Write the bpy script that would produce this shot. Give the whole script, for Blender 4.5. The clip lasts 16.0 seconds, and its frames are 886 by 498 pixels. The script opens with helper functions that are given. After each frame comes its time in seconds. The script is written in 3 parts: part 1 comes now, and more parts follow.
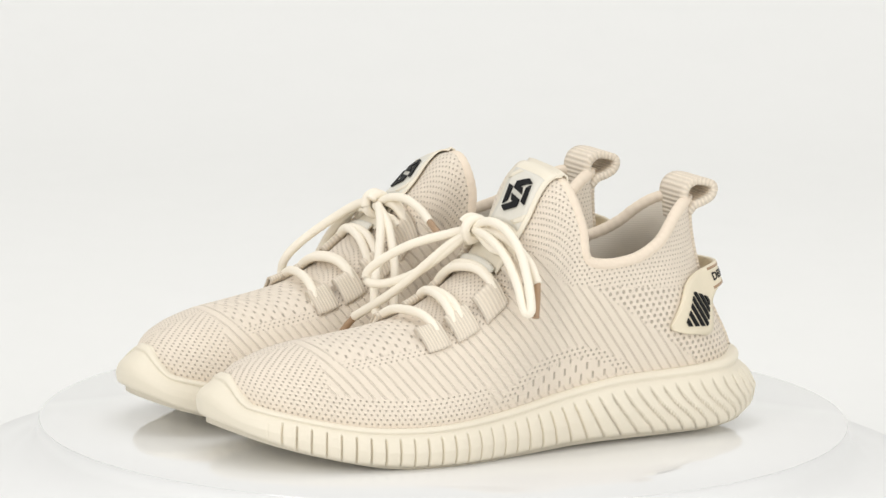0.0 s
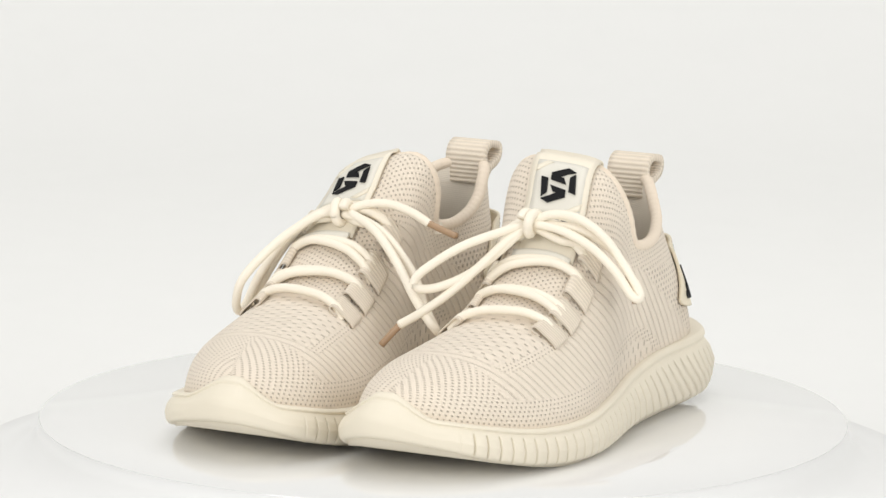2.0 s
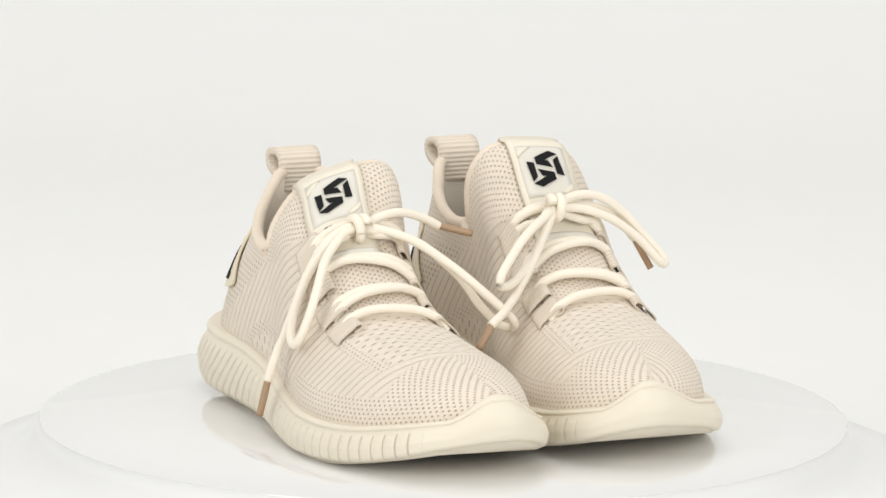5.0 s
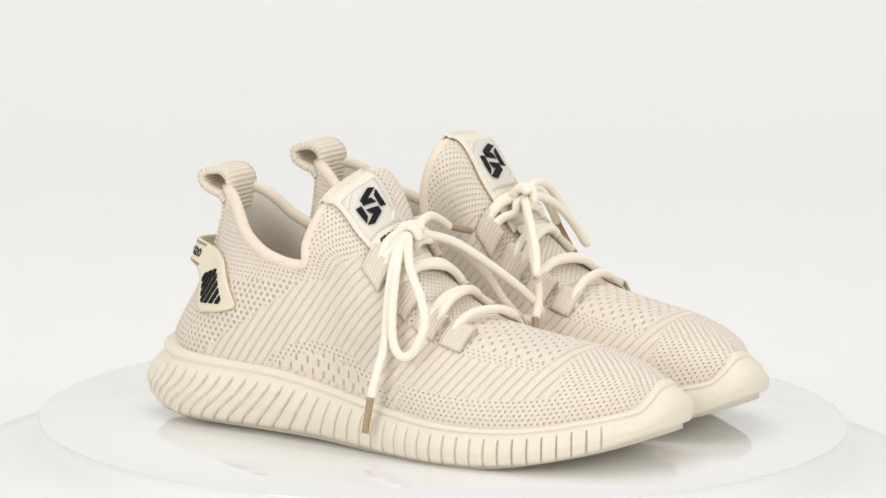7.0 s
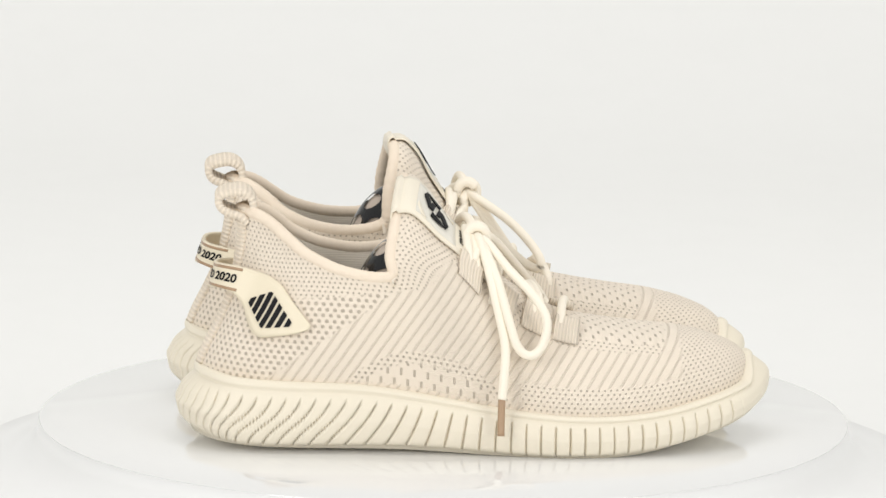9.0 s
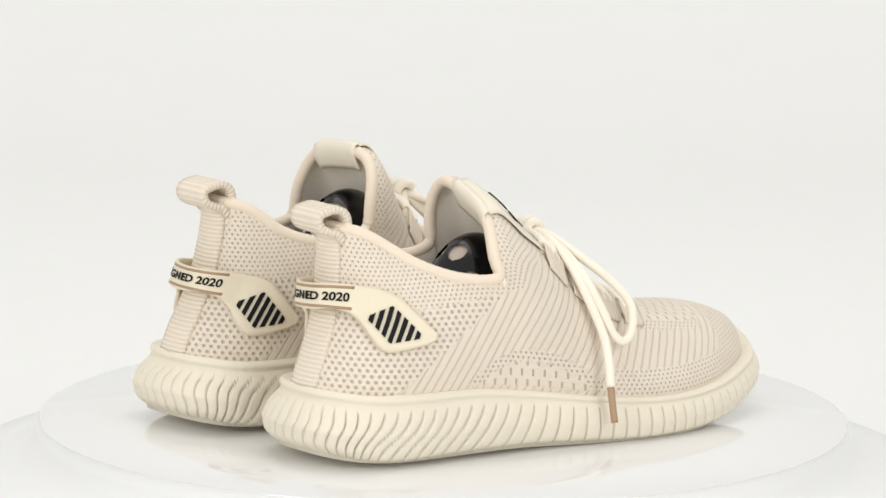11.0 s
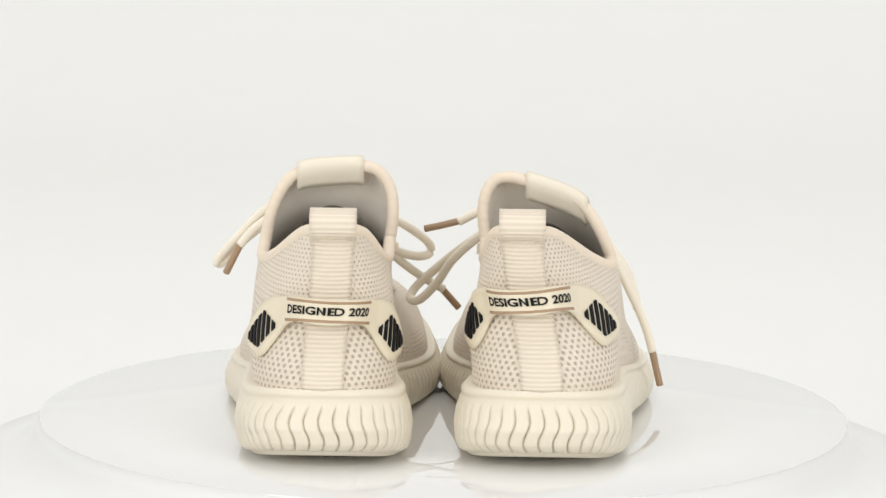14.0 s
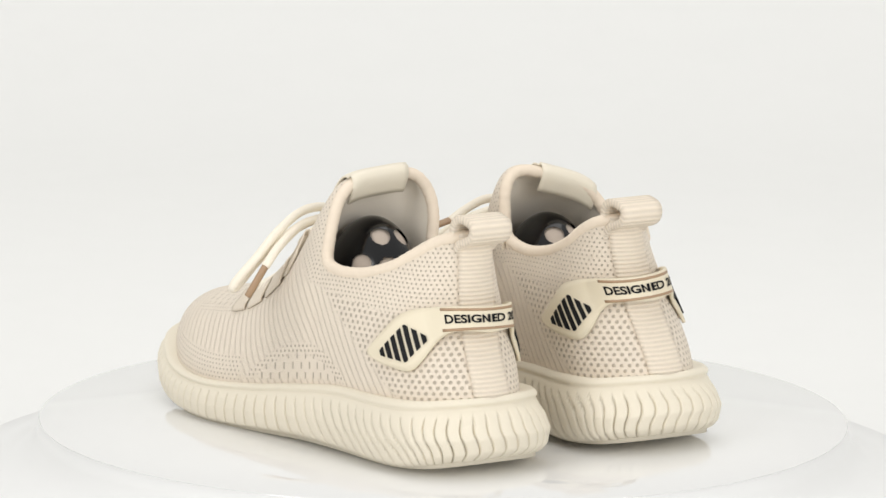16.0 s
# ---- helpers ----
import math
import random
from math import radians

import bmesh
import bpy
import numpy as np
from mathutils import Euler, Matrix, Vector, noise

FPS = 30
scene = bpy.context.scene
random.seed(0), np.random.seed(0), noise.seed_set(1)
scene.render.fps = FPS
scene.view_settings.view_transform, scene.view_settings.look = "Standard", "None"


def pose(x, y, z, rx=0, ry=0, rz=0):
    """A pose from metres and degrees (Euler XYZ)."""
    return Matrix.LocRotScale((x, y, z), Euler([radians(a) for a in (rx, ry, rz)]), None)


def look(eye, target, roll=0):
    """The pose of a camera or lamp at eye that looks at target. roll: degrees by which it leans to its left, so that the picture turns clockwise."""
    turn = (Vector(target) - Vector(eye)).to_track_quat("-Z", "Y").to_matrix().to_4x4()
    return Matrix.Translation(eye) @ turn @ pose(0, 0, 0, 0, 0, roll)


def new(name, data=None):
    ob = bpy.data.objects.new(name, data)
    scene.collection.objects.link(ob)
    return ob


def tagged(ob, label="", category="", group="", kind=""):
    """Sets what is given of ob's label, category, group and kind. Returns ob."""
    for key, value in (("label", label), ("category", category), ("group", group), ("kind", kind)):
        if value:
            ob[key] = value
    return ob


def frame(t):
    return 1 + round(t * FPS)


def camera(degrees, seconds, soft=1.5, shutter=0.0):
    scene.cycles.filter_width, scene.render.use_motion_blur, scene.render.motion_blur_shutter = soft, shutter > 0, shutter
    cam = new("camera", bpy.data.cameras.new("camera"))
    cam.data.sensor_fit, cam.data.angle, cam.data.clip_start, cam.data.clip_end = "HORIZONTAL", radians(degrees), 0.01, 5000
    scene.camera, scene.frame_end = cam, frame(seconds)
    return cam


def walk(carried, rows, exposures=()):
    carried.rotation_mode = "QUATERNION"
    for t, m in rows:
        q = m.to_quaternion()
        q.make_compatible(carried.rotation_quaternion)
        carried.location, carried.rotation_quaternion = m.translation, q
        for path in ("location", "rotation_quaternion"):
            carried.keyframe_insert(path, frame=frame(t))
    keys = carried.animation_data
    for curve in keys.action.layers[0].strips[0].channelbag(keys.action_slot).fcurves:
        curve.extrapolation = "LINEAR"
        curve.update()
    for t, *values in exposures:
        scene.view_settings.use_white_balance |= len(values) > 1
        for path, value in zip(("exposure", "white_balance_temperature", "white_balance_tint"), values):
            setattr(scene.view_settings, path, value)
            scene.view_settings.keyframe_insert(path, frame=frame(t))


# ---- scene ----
cam = camera(8.967, 16.0, soft=1.5)
EYE = (0.0, -2.792, 0.5829)
AIM = (-0.0012, 0.0, 0.5829 - 2.792 * math.tan(radians(10.105)))
walk(cam, [(0.0, look(EYE, AIM, 0.66)), (16.0, look(EYE, AIM, 0.66))])

SPEED = 17.21          # degrees a second, anticlockwise from above
ZERO = 3.5             # the toes face the camera at this moment


# ---- light: a white studio with soft boxes ----
world = bpy.data.worlds.new("studio_light")
scene.world = world
world.use_nodes = True
wb = world.node_tree.nodes["Background"]
wb.inputs[0].default_value = (1.0, 0.995, 0.98, 1)
wb.inputs[1].default_value = 0.655
scene.view_settings.exposure = 0.0


def softbox(name, eye, target, size, power, tint=(1, 0.99, 0.975)):
    lamp = bpy.data.lights.new(name, "AREA")
    lamp.shape, lamp.size, lamp.size_y = "RECTANGLE", size[0], size[1]
    lamp.energy, lamp.color = power, tint
    ob = new(name, lamp)
    ob.matrix_world = look(eye, target)
    return ob


softbox("softbox_top", (0.0, 0.1, 2.2), (0, 0, 0), (1.8, 1.8), 15)
softbox("softbox_side", (-1.7, -2.2, 1.2), (0, 0, 0.05), (1.2, 1.5), 27)
softbox("softbox_side", (1.8, -2.2, 1.1), (0, 0, 0.05), (1.2, 1.5), 24)


# ---- materials ----
def material(name, colour, rough=0.6, metal=0.0, spec=0.5):
    m = bpy.data.materials.new(name)
    m.use_nodes = True
    b = m.node_tree.nodes["Principled BSDF"]
    b.inputs["Base Color"].default_value = (*colour, 1)
    b.inputs["Roughness"].default_value = rough
    b.inputs["Metallic"].default_value = metal
    b.inputs["Specular IOR Level"].default_value = spec
    return m, m.node_tree, b


def node(tree, kind, **values):
    n = tree.nodes.new(kind)
    for key, value in values.items():
        if key == "op":
            n.operation = value
        else:
            n.inputs[key].default_value = value
    return n


def maths(tree, op, a, b=None, c=None):
    n = tree.nodes.new("ShaderNodeMath")
    n.operation = op
    for i, value in enumerate((a, b, c)):
        if value is None:
            continue
        if isinstance(value, (int, float)):
            n.inputs[i].default_value = value
        else:
            tree.links.new(value, n.inputs[i])
    return n.outputs[0]


def ramp(tree, value, a, b):
    """0 below a, 1 above b, smooth between."""
    n = tree.nodes.new("ShaderNodeMapRange")
    n.interpolation_type = "SMOOTHSTEP"
    n.inputs[1].default_value, n.inputs[2].default_value = a, b
    tree.links.new(value, n.inputs[0])
    return n.outputs[0]


def mix(tree, fac, a, b):
    n = tree.nodes.new("ShaderNodeMix")
    n.data_type = "RGBA"
    if isinstance(fac, (int, float)):
        n.inputs[0].default_value = fac
    else:
        tree.links.new(fac, n.inputs[0])
    for i, value in ((6, a), (7, b)):
        if isinstance(value, tuple):
            n.inputs[i].default_value = (*value, 1)
        else:
            tree.links.new(value, n.inputs[i])
    return n.outputs[2]


def bump(tree, bsdf, height, strength, distance):
    n = tree.nodes.new("ShaderNodeBump")
    n.inputs["Strength"].default_value = strength
    n.inputs["Distance"].default_value = distance
    tree.links.new(height, n.inputs["Height"])
    tree.links.new(n.outputs[0], bsdf.inputs["Normal"])


def noise_tex(tree, scale, detail=4.0, coords="Object"):
    co = tree.nodes.new("ShaderNodeTexCoord")
    n = node(tree, "ShaderNodeTexNoise", Scale=scale, Detail=detail)
    tree.links.new(co.outputs[coords], n.inputs["Vector"])
    return n.outputs["Fac"]


def plain(name, colour, rough=0.6, grain=900.0, depth=0.0002, spread=0.05, metal=0.0, spec=0.5):
    m, tree, b = material(name, colour, rough, metal, spec)
    big, fine = noise_tex(tree, 25.0), noise_tex(tree, grain)
    dark = tuple(c * (1 - spread) for c in colour)
    light = tuple(min(1, c * (1 + spread)) for c in colour)
    tree.links.new(mix(tree, big, dark, light), b.inputs["Base Color"])
    bump(tree, b, fine, 0.5, depth)
    return m


CREAM = (0.83, 0.735, 0.612)
RUBBER = plain("cream_rubber", (0.765, 0.70, 0.57), 0.5, 1500, 0.0001, 0.03)
OUTSOLE = plain("outsole_rubber", (0.70, 0.64, 0.52), 0.7, 1500, 0.0001, 0.06)
LACE = plain("lace_cord", (0.89, 0.82, 0.695), 0.85, 1600, 0.0007, 0.05)
BINDING = plain("binding_knit", (0.80, 0.69, 0.56), 0.9, 2200, 0.0004, 0.06)
PATCH = plain("soft_patch", (0.76, 0.68, 0.52), 0.5, 1500, 0.0001, 0.03)
BLACK = plain("black_print", (0.006, 0.006, 0.007), 0.6, 1500, 0.0001, 0.1, spec=0.2)
FILLER = plain("black_plastic", (0.004, 0.004, 0.0045), 0.14, 300, 0.0001, 0.1)
AGLET = plain("aglet_sleeve", (0.38, 0.25, 0.15), 0.35, 800, 0.0001, 0.08)
WHITE = plain("white_paper", (0.855, 0.855, 0.838), 0.6, 30, 0.0001, 0.01)
PLATTER = plain("white_gloss", (0.76, 0.76, 0.75), 0.02, 20, 0.000002, 0.01)
PLATTER.node_tree.nodes["Principled BSDF"].inputs["IOR"].default_value = 3.0
SKIRT = plain("satin_plastic", (0.78, 0.78, 0.77), 0.3, 60, 0.00002, 0.01)
SATIN = plain("satin_label", (0.80, 0.735, 0.605), 0.45, 2500, 0.0002, 0.05)


WEAVE = plain("silver_weave", (0.72, 0.69, 0.61), 0.5, 3000, 0.0003, 0.06)
PAPER = plain("grey_paper", (0.52, 0.44, 0.37), 0.9, 300, 0.0004, 0.12)


def ribbed(name, colour, pitch, depth, along=0, low=0.86):
    """Woven ribbon with fine ribs across it, by its UV in metres."""
    m, tree, b = material(name, colour, 0.85)
    uv = tree.nodes.new("ShaderNodeUVMap")
    sep = tree.nodes.new("ShaderNodeSeparateXYZ")
    tree.links.new(uv.outputs[0], sep.inputs[0])
    wave = maths(tree, "SINE", maths(tree, "MULTIPLY", sep.outputs[along], 2 * math.pi / pitch))
    cell = maths(tree, "ADD", maths(tree, "MULTIPLY", wave, 0.5), 0.5)
    fine = noise_tex(tree, 1500)
    h = maths(tree, "ADD", cell, maths(tree, "MULTIPLY", fine, 0.5))
    dark = tuple(c * low for c in colour)
    tree.links.new(mix(tree, cell, dark, colour), b.inputs["Base Color"])
    bump(tree, b, h, 0.7, depth)
    return m


RIBBON = ribbed("ribbon_tape", (0.77, 0.68, 0.56), 0.0016, 0.0004)
LINING = ribbed("lining_cloth", (0.92, 0.85, 0.74), 0.0011, 0.00010, 1, 0.96)
HEELTAPE = ribbed("heel_tape", (0.83, 0.73, 0.60), 0.0021, 0.0006, 1)


def knit(name):
    """Cream knit: holes, ribs and dashes by zone, on a UV in metres."""
    m, tree, b = material(name, CREAM, 0.92)
    b.inputs["Sheen Weight"].default_value = 0.15
    uv = tree.nodes.new("ShaderNodeUVMap")
    sep = tree.nodes.new("ShaderNodeSeparateXYZ")
    tree.links.new(uv.outputs[0], sep.inputs[0])
    U, V = sep.outputs[0], sep.outputs[1]

    def zone(key):
        n = tree.nodes.new("ShaderNodeAttribute")
        n.attribute_name = key
        return n.outputs["Fac"]

    def dots(pu, pv, radius, U=U, V=V):
        """A staggered grid of round holes: 1 in a hole."""
        row = maths(tree, "FLOOR", maths(tree, "DIVIDE", V, pv))
        odd = maths(tree, "MULTIPLY", maths(tree, "MODULO", maths(tree, "ABSOLUTE", row), 2.0), 0.5)
        a = maths(tree, "SUBTRACT", maths(tree, "FRACT", maths(tree, "ADD", maths(tree, "DIVIDE", U, pu), odd)), 0.5)
        c = maths(tree, "SUBTRACT", maths(tree, "FRACT", maths(tree, "DIVIDE", V, pv)), 0.5)
        a, c = maths(tree, "MULTIPLY", a, pu), maths(tree, "MULTIPLY", c, pv)
        d = maths(tree, "SQRT", maths(tree, "ADD", maths(tree, "MULTIPLY", a, a), maths(tree, "MULTIPLY", c, c)))
        return maths(tree, "SUBTRACT", 1.0, ramp(tree, d, radius * 0.55, radius * 1.25))

    def dashes(pu, pv, wide, tall, U=U, V=V):
        """Staggered upright slits: 1 in a slit."""
        row = maths(tree, "FLOOR", maths(tree, "DIVIDE", V, pv))
        odd = maths(tree, "MULTIPLY", maths(tree, "MODULO", maths(tree, "ABSOLUTE", row), 2.0), 0.5)
        a = maths(tree, "SUBTRACT", maths(tree, "FRACT", maths(tree, "ADD", maths(tree, "DIVIDE", U, pu), odd)), 0.5)
        c = maths(tree, "SUBTRACT", maths(tree, "FRACT", maths(tree, "DIVIDE", V, pv)), 0.5)
        a, c = maths(tree, "ABSOLUTE", maths(tree, "MULTIPLY", a, pu)), maths(tree, "ABSOLUTE", maths(tree, "MULTIPLY", c, pv))
        a = maths(tree, "SUBTRACT", 1.0, ramp(tree, a, wide * 0.5, wide * 1.3))
        c = maths(tree, "SUBTRACT", 1.0, ramp(tree, c, tall * 0.7, tall * 1.15))
        return maths(tree, "MULTIPLY", a, c)

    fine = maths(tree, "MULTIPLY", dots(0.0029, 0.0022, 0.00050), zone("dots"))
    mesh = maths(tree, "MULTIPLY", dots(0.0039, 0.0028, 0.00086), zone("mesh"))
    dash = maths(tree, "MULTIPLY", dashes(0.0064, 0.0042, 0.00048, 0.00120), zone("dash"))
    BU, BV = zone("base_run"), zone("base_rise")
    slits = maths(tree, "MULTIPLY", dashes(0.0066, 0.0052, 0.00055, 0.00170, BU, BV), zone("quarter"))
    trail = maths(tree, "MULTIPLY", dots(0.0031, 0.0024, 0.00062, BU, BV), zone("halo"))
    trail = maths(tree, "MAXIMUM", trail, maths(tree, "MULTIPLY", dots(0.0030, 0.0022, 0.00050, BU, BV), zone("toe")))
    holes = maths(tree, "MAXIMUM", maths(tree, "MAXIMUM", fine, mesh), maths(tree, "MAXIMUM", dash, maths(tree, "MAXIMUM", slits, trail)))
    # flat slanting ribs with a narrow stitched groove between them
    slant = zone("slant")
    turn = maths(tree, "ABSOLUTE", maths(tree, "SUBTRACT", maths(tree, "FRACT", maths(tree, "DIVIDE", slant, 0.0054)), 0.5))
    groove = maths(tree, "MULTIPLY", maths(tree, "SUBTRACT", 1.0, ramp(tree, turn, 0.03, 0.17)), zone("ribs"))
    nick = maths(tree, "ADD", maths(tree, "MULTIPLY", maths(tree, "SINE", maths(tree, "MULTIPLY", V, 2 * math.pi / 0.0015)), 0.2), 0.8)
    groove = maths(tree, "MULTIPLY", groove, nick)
    cols = maths(tree, "SINE", maths(tree, "MULTIPLY", U, 2 * math.pi / 0.0064))
    cols = maths(tree, "MULTIPLY", cols, maths(tree, "MULTIPLY", zone("dash"), 0.35))
    ys = maths(tree, "SINE", maths(tree, "MULTIPLY", V, 2 * math.pi / 0.0010))
    xs = maths(tree, "SINE", maths(tree, "MULTIPLY", U, 2 * math.pi / 0.0013))
    stitch = maths(tree, "MULTIPLY", maths(tree, "MULTIPLY", xs, ys), 0.16)
    fuzz = maths(tree, "MULTIPLY", noise_tex(tree, 1500), 0.22)
    h = maths(tree, "ADD", cols, maths(tree, "ADD", stitch, fuzz))
    h = maths(tree, "SUBTRACT", h, maths(tree, "MULTIPLY", groove, 1.0))
    h = maths(tree, "SUBTRACT", h, maths(tree, "MULTIPLY", holes, 1.3))
    base = mix(tree, noise_tex(tree, 30), tuple(c * 0.95 for c in CREAM), tuple(c * 1.04 for c in CREAM))
    yarn = maths(tree, "ADD", maths(tree, "MULTIPLY", maths(tree, "MULTIPLY", xs, ys), 0.5), 0.5)
    base = mix(tree, maths(tree, "MULTIPLY", yarn, 0.10), base, tuple(c * 0.82 for c in CREAM))
    # cloth is unbroken: shade inside grooves and holes is put into the colour
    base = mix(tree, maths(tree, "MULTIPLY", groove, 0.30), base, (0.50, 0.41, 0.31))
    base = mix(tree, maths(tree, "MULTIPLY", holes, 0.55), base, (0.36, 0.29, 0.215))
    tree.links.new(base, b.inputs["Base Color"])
    bump(tree, b, h, 0.9, 0.0008)
    return m


KNIT = knit("cream_knit")


# ---- small helpers ----
def curve1(xs, ys):
    """A smooth curve through points, as a function."""
    xs, ys = np.array(xs, float), np.array(ys, float)
    slope = np.gradient(ys, xs)

    def f(x):
        x = np.clip(x, xs[0], xs[-1])
        i = np.clip(np.searchsorted(xs, x) - 1, 0, len(xs) - 2)
        h = xs[i + 1] - xs[i]
        t = (x - xs[i]) / h
        return ((2 * t**3 - 3 * t**2 + 1) * ys[i] + (t**3 - 2 * t**2 + t) * h * slope[i]
                + (3 * t**2 - 2 * t**3) * ys[i + 1] + (t**3 - t**2) * h * slope[i + 1])
    return f


def spline(points, count, closed=False):
    """Catmull-Rom through points, resampled to even steps."""
    p = np.array(points, float)
    n = len(p)
    out = []
    for i in range(n if closed else n - 1):
        if closed:
            a, b, c, d = p[i - 1], p[i], p[(i + 1) % n], p[(i + 2) % n]
        else:
            a, b, c, d = p[max(i - 1, 0)], p[i], p[i + 1], p[min(i + 2, n - 1)]
        for t in np.linspace(0, 1, 24, endpoint=False):
            out.append(0.5 * (2 * b + (c - a) * t + (2 * a - 5 * b + 4 * c - d) * t * t + (3 * b - a - 3 * c + d) * t**3))
    out.append(p[0] if closed else p[-1])
    out = np.array(out)
    arc = np.concatenate([[0], np.cumsum(np.linalg.norm(np.diff(out, axis=0), axis=1))])
    at = np.linspace(0, arc[-1], count, endpoint=not closed)
    return np.stack([np.interp(at, arc, out[:, k]) for k in range(p.shape[1])], 1)


def smooth(a, b, x):
    t = np.clip((x - a) / (b - a), 0, 1)
    return t * t * (3 - 2 * t)


def place(name, verts, faces, mat, parent=None, label="", uv=None, attrs=None, shade=True, weld=0.0):
    """One mesh object; uv a pair a vertex, attrs named floats a vertex."""
    me = bpy.data.meshes.new(name)
    me.from_pydata([tuple(map(float, v)) for v in verts], [], faces)
    if uv is not None:
        layer = me.uv_layers.new(name="UVMap")
        index = np.empty(len(me.loops), int)
        me.loops.foreach_get("vertex_index", index)
        layer.data.foreach_set("uv", np.array(uv, float)[index].ravel())
    for key, values in (attrs or {}).items():
        a = me.attributes.new(key, "FLOAT", "POINT")
        a.data.foreach_set("value", np.array(values, float))
    me.materials.append(mat)
    bm = bmesh.new()
    bm.from_mesh(me)
    if weld:
        bmesh.ops.remove_doubles(bm, verts=bm.verts, dist=weld)
    bmesh.ops.recalc_face_normals(bm, faces=bm.faces)
    bm.to_mesh(me)
    bm.free()
    if shade:
        me.polygons.foreach_set("use_smooth", [True] * len(me.polygons))
    ob = new(name, me)
    if parent is not None:
        ob.parent = parent
    if label:
        ob["label"] = label
    return ob


def grid_faces(rows, cols, wrap=False, start=0):
    out = []
    for i in range(rows - 1):
        for j in range(cols if wrap else cols - 1):
            k = (j + 1) % cols
            out.append((start + i * cols + j, start + i * cols + k, start + (i + 1) * cols + k, start + (i + 1) * cols + j))
    return out


def tube(points, radius, sides=10, count=0, flat=1.0, ripple=0.0, waves=0):
    """A round cord along a smooth line: verts and faces, ends closed. flat squeezes it along z."""
    p = spline(points, count or max(8, len(points) * 8))
    tang = np.gradient(p, axis=0)
    tang /= np.linalg.norm(tang, axis=1)[:, None]
    up = np.array([0.1, 0.2, 1.0])
    verts = []
    for step, (q, t) in enumerate(zip(p, tang)):
        a = np.cross(up, t)
        a /= np.linalg.norm(a) + 1e-9
        b = np.cross(t, a)
        r = radius * (1 + ripple * math.sin(2 * math.pi * waves * step / len(p)))
        for k in range(sides):
            w = 2 * math.pi * k / sides
            verts.append(q + a * r * math.cos(w) + b * r * math.sin(w) * flat)
    n = len(p)
    faces = grid_faces(n, sides, True)
    faces.append(tuple(range(sides)))
    faces.append(tuple(range((n - 1) * sides, n * sides)))
    return verts, faces


def lathe(profile, sides=128):
    """A turned body from (radius, z) points, closed on the axis."""
    verts, n = [], len(profile)
    for r, z in profile:
        for k in range(sides):
            w = 2 * math.pi * k / sides
            verts.append((r * math.cos(w), r * math.sin(w), z))
    faces = grid_faces(n, sides, True)
    faces.append(tuple(range(sides)))
    faces.append(tuple(range((n - 1) * sides, n * sides)))
    return verts, faces


# ---- the set: a white sweep and the turntable ----
def build_sweep():
    floor_z = -0.075
    line = [(-6.0, floor_z), (1.2, floor_z)]
    for k in range(1, 13):
        w = math.pi / 2 * k / 12
        line.append((1.2 + 0.9 * math.sin(w), floor_z + 0.9 * (1 - math.cos(w))))
    line.append((2.1, 3.5))
    verts = [(x, y, z) for y, z in line for x in (-5.0, 5.0)]
    ob = place("backdrop", verts, grid_faces(len(line), 2), WHITE)
    tagged(ob, "seamless white paper sweep behind the turntable", "backdrop", kind="structure")


def build_turntable():
    root = tagged(new("turntable"), "round glossy white display turntable with a turning platter", "turntable")
    v, f = lathe([(0.254, -0.0748), (0.254, -0.050), (0.252, -0.030), (0.247, -0.0262), (0.232, -0.0245), (0.218, -0.0210), (0.2095, -0.0150),
                  (0.2055, -0.0080), (0.2037, -0.0004), (0.2015, -0.0012), (0.19, -0.0016)], 160)
    place("base", v, f, SKIRT, root, "satin white sloping plastic skirt")
    v, f = lathe([(0.19, -0.0010), (0.2030, -0.0010), (0.2036, -0.0004), (0.2032, 0.0), (0.10, 0.0), (0.02, 0.0)], 160)
    return place("platter", v, f, PLATTER, root, "glossy white turning plate")


build_sweep()
platter = build_turntable()


# ---- the shoes ----
OUTLINE = [(0, 0), (0.022, 0.004), (0.037, 0.018), (0.0435, 0.045), (0.0435, 0.08), (0.0455, 0.12), (0.0520, 0.16),
           (0.056, 0.193), (0.0520, 0.225), (0.0405, 0.255), (0.0215, 0.281), (-0.012, 0.2945), (-0.036, 0.285), (-0.049, 0.262),
           (-0.0545, 0.23), (-0.054, 0.20), (-0.047, 0.165), (-0.038, 0.125), (-0.0388, 0.08), (-0.0430, 0.045), (-0.0380, 0.018),
           (-0.022, 0.004)]
TOP = curve1([0, 0.03, 0.06, 0.09, 0.12, 0.15, 0.18, 0.21, 0.24, 0.27, 0.295],
             [0.040, 0.0378, 0.0365, 0.0352, 0.0310, 0.0262, 0.0228, 0.0217, 0.0235, 0.0290, 0.0345])
BOTTOM = curve1([0, 0.012, 0.03, 0.06, 0.11, 0.15, 0.19, 0.22, 0.25, 0.275, 0.295], [0.0100, 0.0072, 0.0048, 0.0038, 0.0034, 0.0020, 0.0014, 0.0022, 0.0075, 0.014, 0.021])
# lower rim of the midsole, above the inset tread
RIM = curve1([0, 0.015, 0.03, 0.06, 0.11, 0.14, 0.167, 0.196, 0.224, 0.25, 0.273, 0.295],
             [0.0105, 0.0080, 0.0060, 0.0055, 0.0055, 0.0044, 0.0030, 0.0028, 0.0040, 0.0078, 0.0142, 0.0225])
LOOP = spline(OUTLINE, 2000, True)
TIP = int(np.argmax(LOOP[:, 1]))


SIDES = {1: LOOP[: TIP + 1], -1: np.vstack([LOOP[:1], LOOP[:TIP - 1:-1]])}


